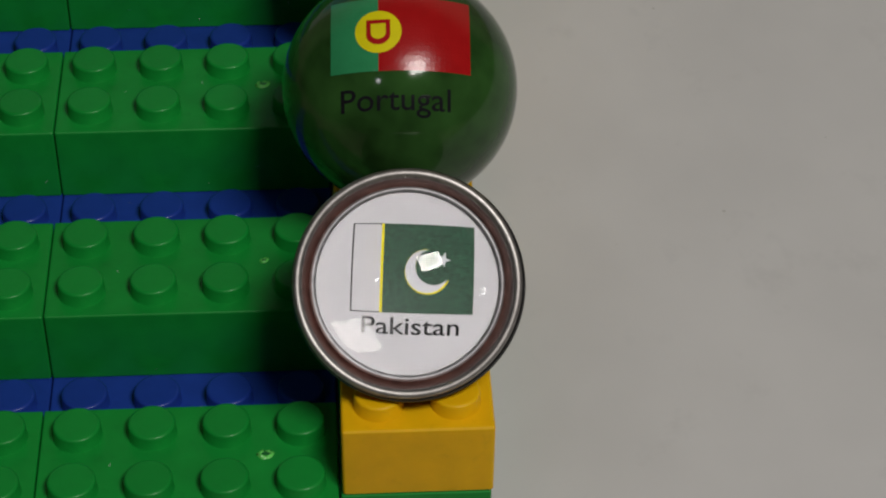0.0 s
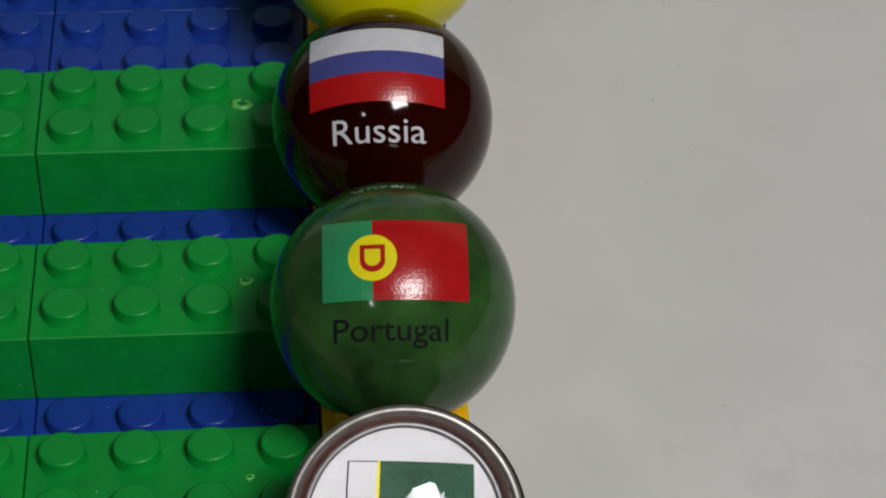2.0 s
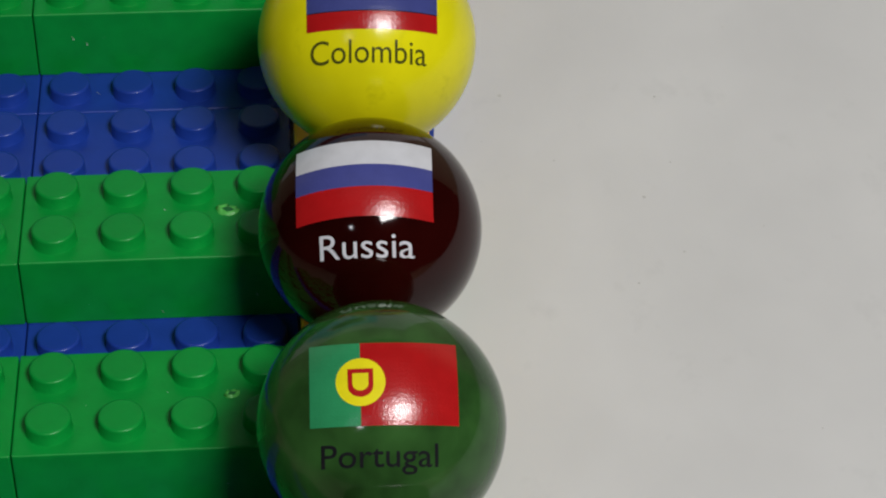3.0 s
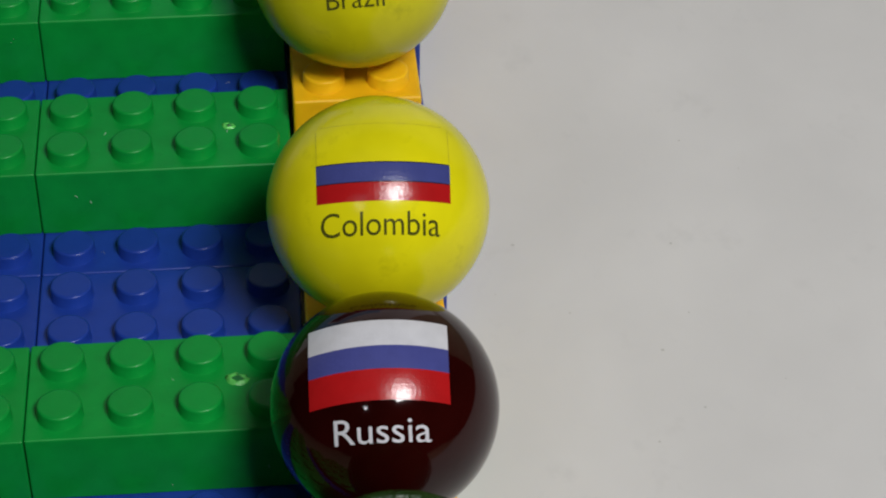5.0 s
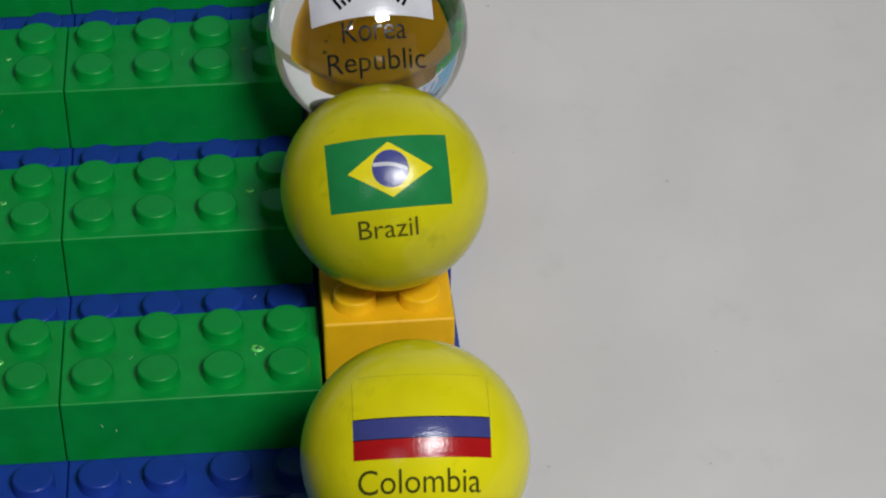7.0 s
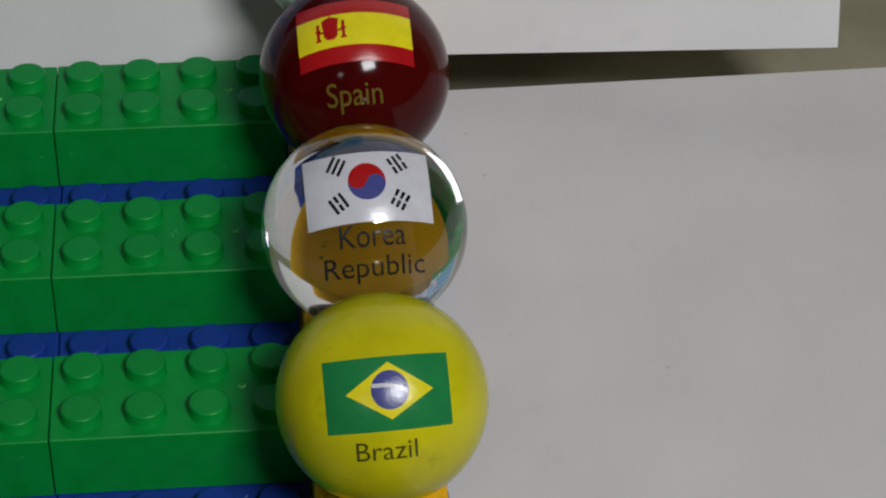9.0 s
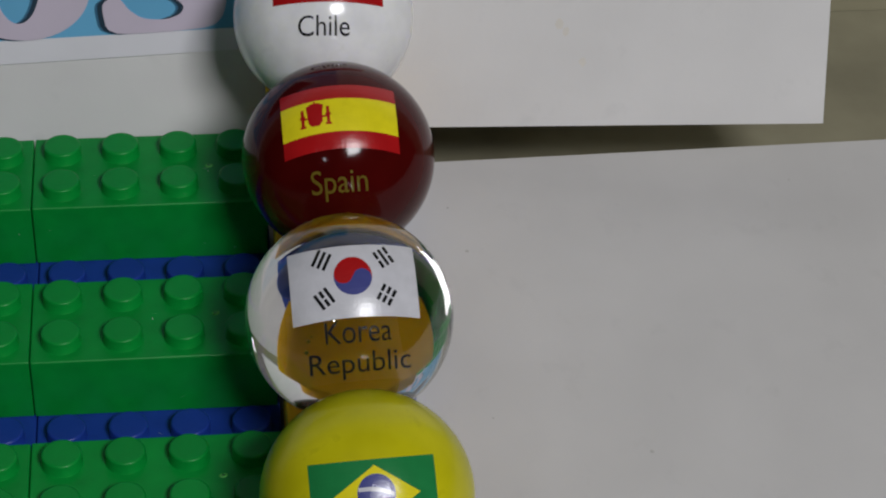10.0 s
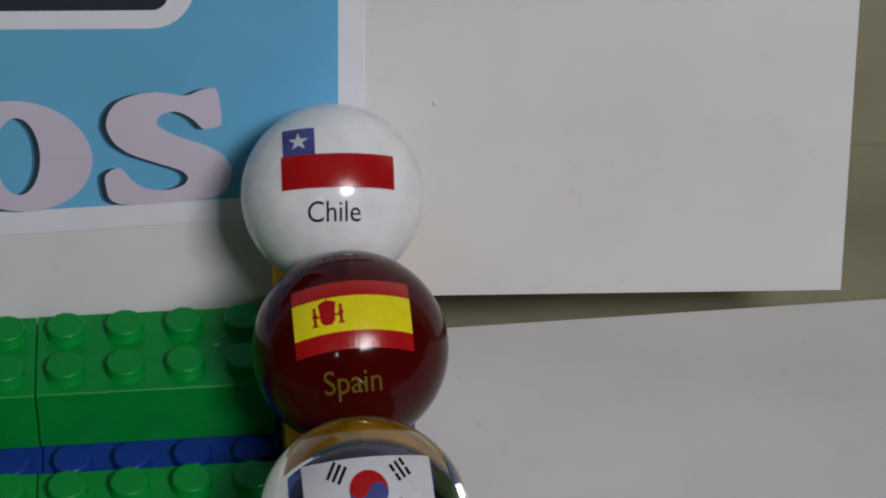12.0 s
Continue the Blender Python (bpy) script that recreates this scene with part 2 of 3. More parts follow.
# yellow seats for the marbles and what carries them; the foremost seat stands one course higher
SEAT_UP = (9.3, 5.3, 3.3, 4.2, 3.8, 4.4, 5.3, 5.3)
yellow = toy_brick("toy_brick", 2, 2, BRICK_H, YELLOW, "yellow plastic two by two toy brick seating a marble", "yellow marble seats",
                   [(c, r) for c in range(2) for r in range(2)], 0.4)
for k in range(8):
    m = at(16.15 if k < 3 else 16.75, STEP_Y[k] + (7.6 if k < 7 else 5.0), STEP_Z[k] + SEAT_UP[k]) if k else at(16.3, 2.4, SEAT_UP[0])
    if k == 0:
        yellow.matrix_world = m
    else:
        seat = copy_thing(yellow, m)
        seat.scale.x = 1.03 if k > 2 else 1.0
green_foot = toy_brick("toy_brick", 2, 3, BRICK_H, GREEN, "green plastic toy brick under a yellow seat", "foot bricks under the seats", [(0, 0), (1, 0)])
blue_foot = toy_brick("toy_brick", 2, 3, BRICK_H, BLUE, "blue plastic toy brick under a yellow seat", "foot bricks under the seats", [(0, 0), (1, 0)])
for k in range(8):
    m = at((16.1, 16.1, 16.1, 16.1, 18.0, 17.9, 18.3, 18.7)[k], STEP_Y[k] + (0.05 if k else 2.3), STEP_Z[k] + SEAT_UP[k] - BRICK_H)
    src, first = (green_foot, 0) if k < 4 else (blue_foot, 4)
    if k == first:
        src.matrix_world = m
    else:
        copy_thing(src, m)
filler = toy_brick("toy_brick", 2, 2, BRICK_H, BLUE, "blue plastic toy brick in the gap between two seats", "foot bricks under the seats", [(c, r) for c in range(2) for r in range(2)])
filler.matrix_world = at(18.0, STEP_Y[4] - 16, STEP_Z[4] - 6.4)

# ---- sheet, panel and surroundings ----
SLOPE = 0.244
SHEET_EDGE_Y, SHEET_EDGE_Z = 205.0, 35.4
TABLE_Z = -62.0


def wedge_bm(x0, x1, y0, y1, drop, skew=0.0):
    z0, z1 = SHEET_EDGE_Z + (y0 - SHEET_EDGE_Y) * SLOPE - drop, SHEET_EDGE_Z + (y1 - SHEET_EDGE_Y) * SLOPE - drop
    bm = bmesh.new()
    vs = [bm.verts.new(c) for c in ((x0, y0, TABLE_Z), (x1, y0, TABLE_Z), (x1, y1 + skew, TABLE_Z), (x0, y1, TABLE_Z), (x0, y0, z0), (x1, y0, z0), (x1, y1 + skew, z1 + skew * SLOPE), (x0, y1, z1))]
    for q in ((0, 3, 2, 1), (4, 5, 6, 7), (0, 1, 5, 4), (1, 2, 6, 5), (2, 3, 7, 6), (3, 0, 4, 7)):
        bm.faces.new([vs[i] for i in q])
    bmesh.ops.bevel(bm, geom=bm.edges[:], offset=0.5, segments=2, affect="EDGES")
    return bm


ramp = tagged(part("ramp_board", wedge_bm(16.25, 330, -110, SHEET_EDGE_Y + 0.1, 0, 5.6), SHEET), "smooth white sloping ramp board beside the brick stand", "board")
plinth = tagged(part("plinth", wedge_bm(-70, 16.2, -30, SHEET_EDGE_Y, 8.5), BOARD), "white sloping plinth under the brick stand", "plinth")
tagged(part("table_top", box_bm(-420, 440, -330, 330, TABLE_Z - 25, TABLE_Z, 2), OLIVE), "olive grey table top", kind="structure")
tagged(part("ledge", box_bm(-420, 440, SHEET_EDGE_Y + 7.0, 262, TABLE_Z, 22.0, 0.6), LEDGE), "olive ledge behind and below the ramp board", kind="structure")
tagged(part("upstand", box_bm(-420, 440, 262, 274, TABLE_Z, 300, 1.0), OLIVE), "low olive grey upstand behind the board", kind="structure")
FLOOR_Z = TABLE_Z - 25
tagged(part("floor", box_bm(-600, 620, -520, 520, FLOOR_Z - 15, FLOOR_Z), ROOM), "plain dark floor", kind="structure")

# the panel leans back and is turned slightly; its own axes are a (along), s (up), d (out to the front)
PANEL = pose(MM * 25.9, MM * 204.26, MM * 41.56, 0, 0, -8) @ pose(0, 0, 0, -18, 0, 0)


def flat_bm(outline, d0, d1):
    """A flat shape in the panel's plane, from its outline in (a, s), from depth d0 to d1 in front of it."""
    bm = bmesh.new()
    lo = [bm.verts.new((a, -d0, s)) for a, s in outline]
    hi = [bm.verts.new((a, -d1, s)) for a, s in outline]
    bm.faces.new(hi)
    bm.faces.new(lo[::-1])
    n = len(outline)
    for i in range(n):
        bm.faces.new((lo[i], lo[(i + 1) % n], hi[(i + 1) % n], hi[i]))
    return bm


panel = tagged(part("backboard", flat_bm([(55.5, 3.9), (48.2, 150), (-190, 150), (-190, -20.4), (-30.0, -20.4), (-24.5, -8.4), (-23.5, -0.9), (-3, 0.3)], -6, 0), BOARD), "off-white backboard leaning behind the stand, slightly marked", "board")
panel.matrix_world = PANEL


def blob(ca, cs, ra, rs, seed, n=16):
    rnd = random.Random(seed)
    return [(ca + ra * rnd.uniform(0.75, 1.1) * math.cos(2 * math.pi * i / n), cs + rs * rnd.uniform(0.75, 1.1) * math.sin(2 * math.pi * i / n)) for i in range(n)]


for i, (ca, cs, ra, rs, mat) in enumerate(((16.2, 16.9, 0.6, 0.9, STAIN), (17.2, 15.8, 0.5, 0.8, STAIN), (19.9, 11.4, 0.55, 0.75, STAIN), (49.0, 24.1, 0.4, 0.6, STAIN))):
    part("stain", flat_bm(blob(ca, cs, ra, rs, i), 0.004, 0.02), mat, panel, "faint stain on the board")


fleck = lathe_bm([(0.5, 0.0), (0.42, 0.12), (0.2, 0.24), (0.0, 0.28)], 12)
bmesh.ops.rotate(fleck, verts=fleck.verts[:], cent=(0, 0, 0), matrix=Matrix.Rotation(radians(90), 3, "X"))
bmesh.ops.translate(fleck, verts=fleck.verts[:], vec=(-3.6, -0.003, 29.2))
part("paint_fleck", fleck, BOARD, panel, "raised fleck of paint", True)


def strip_bm(left, right, d):
    """A ribbon between two lines of equal length, as a thin raised print."""
    bm = bmesh.new()
    L = [bm.verts.new((a, -d - 0.0004 * i, s)) for i, (a, s) in enumerate(left)]
    Rr = [bm.verts.new((a, -d - 0.0004 * i, s)) for i, (a, s) in enumerate(right)]
    for i in range(len(L) - 1):
        f = bm.faces.new((L[i], L[i + 1], Rr[i + 1], Rr[i]))
        f.normal_update()
        if f.normal.y > 0:
            f.normal_flip()
    return bm


EDGE_A = -16.68        # right edge of the blue print


def base(a):
    """The print's lower edge runs slightly uphill to the right."""
    return 15.62 + (a - EDGE_A) * 0.111


def trim_edge(a):
    return 12.45 + (a - EDGE_A) * 0.1195


poster = thing("poster", (0, 0, 0), "printed blue poster with pale lilac letters, glued to the backboard", "poster")
poster.matrix_world = PANEL
sheet_of_paper = part("paper", flat_bm([(-150, trim_edge(-150)), (EDGE_A + 3.4, trim_edge(EDGE_A + 3.4)), (EDGE_A + 1.2, 100), (-150, 100)], 0.02, 0.32), PAPER, poster)
part("blue_field", flat_bm([(-146, base(-146)), (EDGE_A, base(EDGE_A)), (EDGE_A - 2.15, 97), (-146, 97)], 0.33, 0.36), SKY_INK, poster, "sky blue printed field")


def letter_o(ca, half_w, height, thick, thin, d, da, ds):
    n = 72
    out, inn = [], []
    for i in range(n + 1):
        t = 2 * math.pi * i / n
        out.append((ca + da + half_w * math.cos(t), height / 2 + ds + base(ca) + height / 2 * math.sin(t)))
        inn.append((ca + da + (half_w - thick) * math.cos(t), height / 2 + ds + base(ca) + (height / 2 - thin) * math.sin(t)))
    return strip_bm(out, inn, d)


S_OUTLINE = [(0.80, 1.0), (0.86, 0.67), (0.71, 0.645), (0.55, 0.64), (0.40, 0.745), (0.16, 0.82), (-0.08, 0.80), (-0.17, 0.73), (-0.08, 0.665),
             (0.23, 0.575), (0.62, 0.495), (0.89, 0.39), (1.0, 0.265), (0.93, 0.11), (0.75, 0.02), (0.05, 0.0), (-0.91, 0.0), (-1.0, 0.27), (-0.87, 0.33),
             (-0.72, 0.345), (-0.56, 0.215), (-0.34, 0.13), (0.01, 0.11), (0.25, 0.15), (0.32, 0.215), (0.23, 0.28), (-0.12, 0.355),
             (-0.56, 0.45), (-0.82, 0.56), (-0.94, 0.71), (-0.89, 0.835), (-0.74, 0.935), (-0.43, 0.99), (-0.08, 0.995), (0.23, 0.95), (0.36, 0.95), (0.51, 0.985), (0.62, 1.0)]


def letter_s(ca, half_w, height, d, da, ds):
    """A heavy slab-serif s, its corners rounded by cutting them twice."""
    pts = S_OUTLINE
    for _ in range(2):
        pts = [(a[0] * (1 - t) + b[0] * t, a[1] * (1 - t) + b[1] * t) for a, b in zip(pts, pts[1:] + pts[:1]) for t in (0.2, 0.8)]
    bm = bmesh.new()
    bm.faces.new([bm.verts.new((ca + da + x * half_w - 0.5 * y, -d, base(ca + x * half_w) + ds + y * height)) for x, y in pts])
    bm.normal_update()
    bmesh.ops.triangulate(bm, faces=bm.faces[:])
    for f in bm.faces:
        f.normal_update()
        if f.normal.y > 0:
            f.normal_flip()
    return bm


for nm, maker in (("letter_s", lambda d, da, ds: letter_s(-40.4, 9.05, 16.4, d, da, ds)), ("letter_o", lambda d, da, ds: letter_o(-61.55, 10.45, 16.35, 7.3, 2.5, d, da, ds))):
    part(nm + "_halo", maker(0.38, -1.15, -0.2), MID_INK, poster, "soft printed shade of the letter", smooth=None)
    part(nm + "_shade", maker(0.46, -0.75, -0.1), SHADE_INK, poster, "dark printed shade of the letter", smooth=None)
    letter = part(nm, maker(0.54, 0, 0), LILAC_INK, poster, "pale lilac printed letter", smooth=None)
    nest(poster, letter, nm + "_halo", nm + "_shade")


def rounded(a0, a1, s0, s1, r, n=8):
    out = []
    for ca, cs, q in ((a1 - r, s0 + r, -90), (a1 - r, s1 - r, 0), (a0 + r, s1 - r, 90), (a0 + r, s0 + r, 180)):
        out += [(ca + r * math.cos(radians(q + 90 * i / n)), cs + r * math.sin(radians(q + 90 * i / n))) for i in range(n + 1)]
    return [(a, b + (a - a1) * 0.053) for a, b in out]


part("badge_border", flat_bm(rounded(-110, -36.9, 38.5, 76, 6.0), 0.37, 0.40), PAPER, poster, "white border of a rounded badge")
part("badge", flat_bm(rounded(-106, -40.5, 40.9, 73, 2.2), 0.41, 0.44), NAVY_INK, poster, "dark rounded badge")


# ---- marbles ----
class Skin:
    """Places print on a ball, as a flat pad lays it on: x and y in hundredths of the radius about the label's middle; bow: how far its rows arch."""

    def __init__(self, radius, n, u, roll=0.0, bow=0.0):
        self.r, self.bow = radius, bow
        self.n = Vector(n).normalized()
        u = Vector(u)
        u = (u - self.n * u.dot(self.n)).normalized()
        v = self.n.cross(u)
        self.u = u * math.cos(radians(roll)) + v * math.sin(radians(roll))
        self.v = self.n.cross(self.u)

    def spot(self, x, y, lift):
        y += self.bow * (0.45 - (x / 58) ** 2) * min(1.0, max(0.0, (y + 25) / 12))
        a, b = x / 100, y / 100
        return (self.n * math.sqrt(max(0.0, 1 - a * a - b * b)) + self.u * a + self.v * b) * (self.r + lift)

    def wrap(self, bm, lift, step=5.0):
        """Cuts a flat mesh small enough to bend, then lays it on the ball."""
        for _ in range(6):
            long_edges = [e for e in bm.edges if e.calc_length() > step]
            if not long_edges:
                break
            bmesh.ops.subdivide_edges(bm, edges=long_edges, cuts=1)
            bmesh.ops.triangulate(bm, faces=bm.faces[:])
        for f in bm.faces:
            if f.normal.z < 0:
                f.normal_flip()
        for v in bm.verts:
            v.co = self.spot(v.co.x, v.co.y, lift)
        return bm

    def shape(self, name, outline, colour, parent, lift, label=""):
        bm = bmesh.new()
        bm.faces.new([bm.verts.new((x, y, 0)) for x, y in outline])
        bmesh.ops.triangulate(bm, faces=bm.faces[:])
        return part(name, self.wrap(bm, lift), INK[colour], parent, label, smooth=None)

    def rect(self, name, x0, x1, y0, y1, colour, parent, lift, label=""):
        nx, ny = max(2, int(abs(x1 - x0) / 4)), max(2, int(abs(y1 - y0) / 4))
        bm = bmesh.new()
        vs = [[bm.verts.new(self.spot(x0 + (x1 - x0) * i / nx, y0 + (y1 - y0) * j / ny, lift)) for i in range(nx + 1)] for j in range(ny + 1)]
        for j in range(ny):
            for i in range(nx):
                bm.faces.new((vs[j][i], vs[j][i + 1], vs[j + 1][i + 1], vs[j + 1][i]))
        return part(name, bm, INK[colour], parent, label, smooth=None)

    def words(self, text, x0, x1, y0, y1, colour, parent, lift, bold=0.0):
        """Lettering whose capitals fill y0 to y1."""
        bm = text_bm(text, x0, x1, y0, y1, bold)
        return part("lettering", self.wrap(bm, lift, 6), INK[colour], parent, "printed word " + text, smooth=None)


def text_bm(text, x0, x1, y0, y1, bold=0.0):
    cu = bpy.data.curves.new("type", "FONT")
    cu.body, cu.size, cu.resolution_u, cu.offset = text, 1.0, 4, bold
    ob = new("type", cu)
    deps = bpy.context.evaluated_depsgraph_get()
    deps.update()
    me = ob.evaluated_get(deps).to_mesh()
    bm = bmesh.new()
    bm.from_mesh(me)
    bpy.data.objects.remove(ob)
    bpy.data.curves.remove(cu)
    xs = [v.co.x for v in bm.verts]
    lo, hi = min(xs), max(xs)
    for v in bm.verts:
        v.co.x = x0 + (v.co.x - lo) / (hi - lo) * (x1 - x0)
        v.co.y = y0 + v.co.y / 0.70 * (y1 - y0)
        v.co.z = 0
    bmesh.ops.triangulate(bm, faces=bm.faces[:])
    return bm


def ball(at_mm, radius, material, label, n, u, roll=0.0, bow=0.0):
    ob = thing("marble", at_mm, label, "marble", "marbles in a row")
    bm = bmesh.new()
    bmesh.ops.create_uvsphere(bm, u_segments=96, v_segments=64, radius=radius)
    part("ball", bm, material, ob, smooth=True)
    return ob, Skin(radius, n, u, roll, bow)


def circle(cx, cy, rx, ry, n=40, a0=0.0, a1=360.0):
    return [(cx + rx * math.cos(radians(a0 + (a1 - a0) * i / n)), cy + ry * math.sin(radians(a0 + (a1 - a0) * i / n))) for i in range(n)]


# green marble, Portugal
m, s = ball((7.8, 37.9, 26.2), 12.85, LEAF_GLASS, "glossy dark green marble printed Portugal, on a yellow brick", (-0.011, -0.619, 0.786), (1.0, -0.027, -0.007))
s.rect("flag_green", -57, -18.3, -10.5, 54.5, "sea", m, 0.03, "sea green part of the printed flag")
s.rect("flag_red", -18.3, 56.5, -10.5, 54.5, "red", m, 0.03, "red part of the printed flag")
disc = s.shape("emblem_disc", circle(-18.3, 23.2, 18.8, 18.8), "yellow", m, 0.05, "yellow round emblem")
shield = [(-28.0, 33.5), (-28.0, 20.0)] + [(-18.3 - 9.7 * math.cos(radians(180 * i / 10)), 20.0 - 8.5 * math.sin(radians(180 * i / 10))) for i in range(1, 10)] + [(-8.6, 20.0), (-8.6, 33.5)]
s.shape("emblem_shield", shield, "red", m, 0.07, "red shield outline")
s.shape("emblem_heart", [(-18.3 + (x + 18.3) * 0.62, 23.4 + (y - 23.0) * 0.62) for x, y in shield], "yellow", m, 0.09)
nest(m, disc, "emblem_shield", "emblem_heart")
s.words("Portugal", -48.7, 40.0, -41.0, -23.5, "black", m, 0.05, 0.004)

# dark red marble, Russia
m, s = ball((8.08, 64.5, 29.8), 12.4, WINE_GLASS, "very dark wine red glass marble printed Russia", (-0.071, -0.594, 0.801), (0.997, -0.057, 0.046), bow=4.0)
for y0, y1, c in ((35.0, 59.0, "white"), (14.4, 35.0, "blue"), (-12.0, 14.4, "red")):
    s.rect("flag_stripe", -60.5, 57.0, y0, y1, c, m, 0.03, c + " stripe of the printed flag")
s.words("Russia", -40.5, 40.0, -44.5, -24.0, "white", m, 0.04)

# bright yellow marble, Colombia
m, s = ball((9.03, 88.3, 38.05), 12.69, LEMON_GLASS, "bright lemon yellow marble printed Colombia", (-0.011, -0.636, 0.772), (0.999, -0.031, -0.012))
s.rect("flag_stripe", -55.0, 60.0, 2.6, 20.2, "navy", m, 0.03, "dark blue stripe of the printed flag")
s.rect("flag_stripe", -55.0, 60.0, -13.8, 2.6, "red", m, 0.03, "red stripe of the printed flag")
for y in (2.2, 19.7):
    s.rect("flag_line", -55.0, 60.0, y, y + 0.9, "black", m, 0.04, "thin dark line between the stripes")
for x0, x1, y0, y1 in ((-55.0, -54.5, 20.2, 54.0), (59.5, 60.0, 20.2, 54.0), (-50.0, 55.0, 57.6, 58.0)):
    s.rect("flag_outline", x0, x1, y0, y1, "brown", m, 0.02, "faint outline of the decal")
s.words("Colombia", -51.8, 50.0, -42.0, -22.0, "olive", m, 0.04)

# dull yellow marble, Brazil
m, s = ball((8.6, 128.1, 44.75), 12.73, DULL_LEMON, "dull lemon yellow marble printed Brazil", (-0.024, -0.775, 0.631), (0.999, 0.009, 0.049), bow=2.5)
field = s.rect("flag_field", -54.0, 59.0, -22.6, 43.0, "green", m, 0.03, "green field of the printed flag")
s.shape("flag_diamond", [(-35.2, 12.0), (4.4, -13.2), (43.6, 12.2), (4.3, 38.0)], "yellow", m, 0.05, "yellow diamond")
s.shape("flag_globe", circle(4.3, 13.2, 17.0, 17.4), "blue", m, 0.07, "blue disc")
top = [(-11.6 + 31.6 * i / 12, 19.6 - 0.075 * max(0, i - 3) ** 2) for i in range(13)]
s.shape("flag_band", top + [(x, y - 3.6) for x, y in top[::-1]], "white", m, 0.09, "white band across the disc")
nest(m, field, "flag_diamond", "flag_globe", "flag_band")
s.words("Brazil", -30.0, 25.0, -48.5, -31.0, "olive", m, 0.04)

# clear glass marble, Korea
m, s = ball((8.2, 151.8, 52.2), 12.95, CLEAR_GLASS, "clear glass marble printed Korea Republic, bending the bricks behind it", (-0.022, -0.734, 0.679), (0.999, 0.012, 0.045), bow=5.0)
field = s.rect("flag_field", -55.7, 61.5, -5.0, 62.0, "white", m, 0.03, "white field of the printed flag")
cx, cy, cr = 2.3, 33.2, 17.6
turn = radians(-16)


def half_disc(name, colour, upper, label):
    """One half of the emblem: between the rim and the wave through the middle."""
    n = 40
    xs = [-cr * math.cos(math.pi * i / n) for i in range(n + 1)]
    rim = [math.sqrt(max(0, cr * cr - x * x)) for x in xs]
    wave = [(-1 if x < 0 else 1) * math.sqrt(max(0, (cr / 2) ** 2 - (abs(x) - cr / 2) ** 2)) for x in xs]
    bm = bmesh.new()
    grid = []
    for x, r, w in zip(xs, rim, wave):
        y0, y1 = (w, r) if upper else (-r, w)
        col = []
        for j in range(5):
            y = y0 + (y1 - y0) * j / 4
            col.append(bm.verts.new(s.spot(cx + x * math.cos(turn) - y * math.sin(turn), cy + x * math.sin(turn) + y * math.cos(turn), 0.05)))
        grid.append(col)
    for p, q in zip(grid, grid[1:]):
        for j in range(4):
            bm.faces.new((p[j], q[j], q[j + 1], p[j + 1]))
    return part(name, bm, INK[colour], m, label, smooth=None)


half_disc("flag_disc_red", "red", True, "red half of the round emblem")
half_disc("flag_disc_blue", "blue", False, "blue half of the round emblem")
for ox, oy, lean, gaps in ((-24.8, 51.0, 1, (0, 0, 0)), (32.2, 49.8, -1, (1, 0, 1)), (-25.4, 15.2, -1, (0, 1, 0)), (31.8, 14.8, 1, (1, 1, 1))):
    along = Vector((0.50 * lean, 0.866))
    across = Vector((along.y, -along.x))
    for b in range(3):
        mid = Vector((ox, oy)) + across * (b - 1) * 5.4
        for h0, h1 in (((-8.2, -0.9), (0.9, 8.2)) if gaps[b] else ((-8.2, 8.2),)):
            q = [mid + along * h0 - across * 1.5, mid + along * h0 + across * 1.5, mid + along * h1 + across * 1.5, mid + along * h1 - across * 1.5]
            s.shape("flag_bar", [(p.x, p.y) for p in q], "black", m, 0.05)
for x, y, r in ((-43.0, -21.0, 1.7), (-45.5, -31.0, 2.2), (-40.0, -17.0, 1.1)):
    s.shape("chip", circle(x, y, r, r * 0.85, 10), "olive", m, 0.02, "tiny chip in the glass")
nest(m, field, "flag_disc_red", "flag_disc_blue", "flag_bar")
s.words("Korea", -27.5, 33.5, -25.7, -6.3, "black", m, 0.04)
s.words("Republic", -43.5, 50.0, -52.6, -33.5, "black", m, 0.04)

# ruby marble, Spain
m, s = ball((8.6, 176.3, 58.4), 12.6, RUBY_GLASS, "glossy dark ruby red marble printed Spain", (-0.047, -0.691, 0.721), (0.998, -0.004, 0.061), bow=7.0)
s.rect("flag_stripe", -55.3, 60.0, 43.0, 58.0, "red", m, 0.03, "red stripe of the printed flag")
band = s.rect("flag_stripe", -55.3, 60.0, 8.0, 43.0, "yellow", m, 0.03, "yellow stripe of the printed flag")
s.rect("flag_stripe", -55.3, 60.0, -9.5, 8.0, "red", m, 0.03, "red stripe of the printed flag")
crest = [(-28.5, 20.0), (-25.0, 16.2), (-18.0, 16.2), (-14.5, 20.0), (-14.0, 31.0), (-16.0, 33.0), (-12.8, 37.8), (-17.5, 40.2), (-20.6, 40.6), (-20.8, 42.4), (-22.2, 42.4), (-22.4, 40.6), (-25.5, 40.2), (-30.2, 37.8), (-27.0, 33.0), (-29.5, 31.0)]
s.shape("flag_crest", crest, "red", m, 0.05, "red crest on the flag")
for x in (-35.5, -10.0):
    s.rect("flag_pillar", x, x + 3.0, 18.5, 35.5, "red", m, 0.05)
    s.rect("flag_pillar_foot", x - 1.4, x + 4.4, 16.3, 18.5, "red", m, 0.05)
    s.rect("flag_ribbon", x - 1.2, x + 4.2, 26.0, 28.6, "red", m, 0.06)
s.rect("flag_ribbon", -33.5, -9.0, 24.4, 26.2, "red", m, 0.06)
nest(m, band, "flag_crest", "flag_pillar", "flag_pillar_foot", "flag_ribbon")
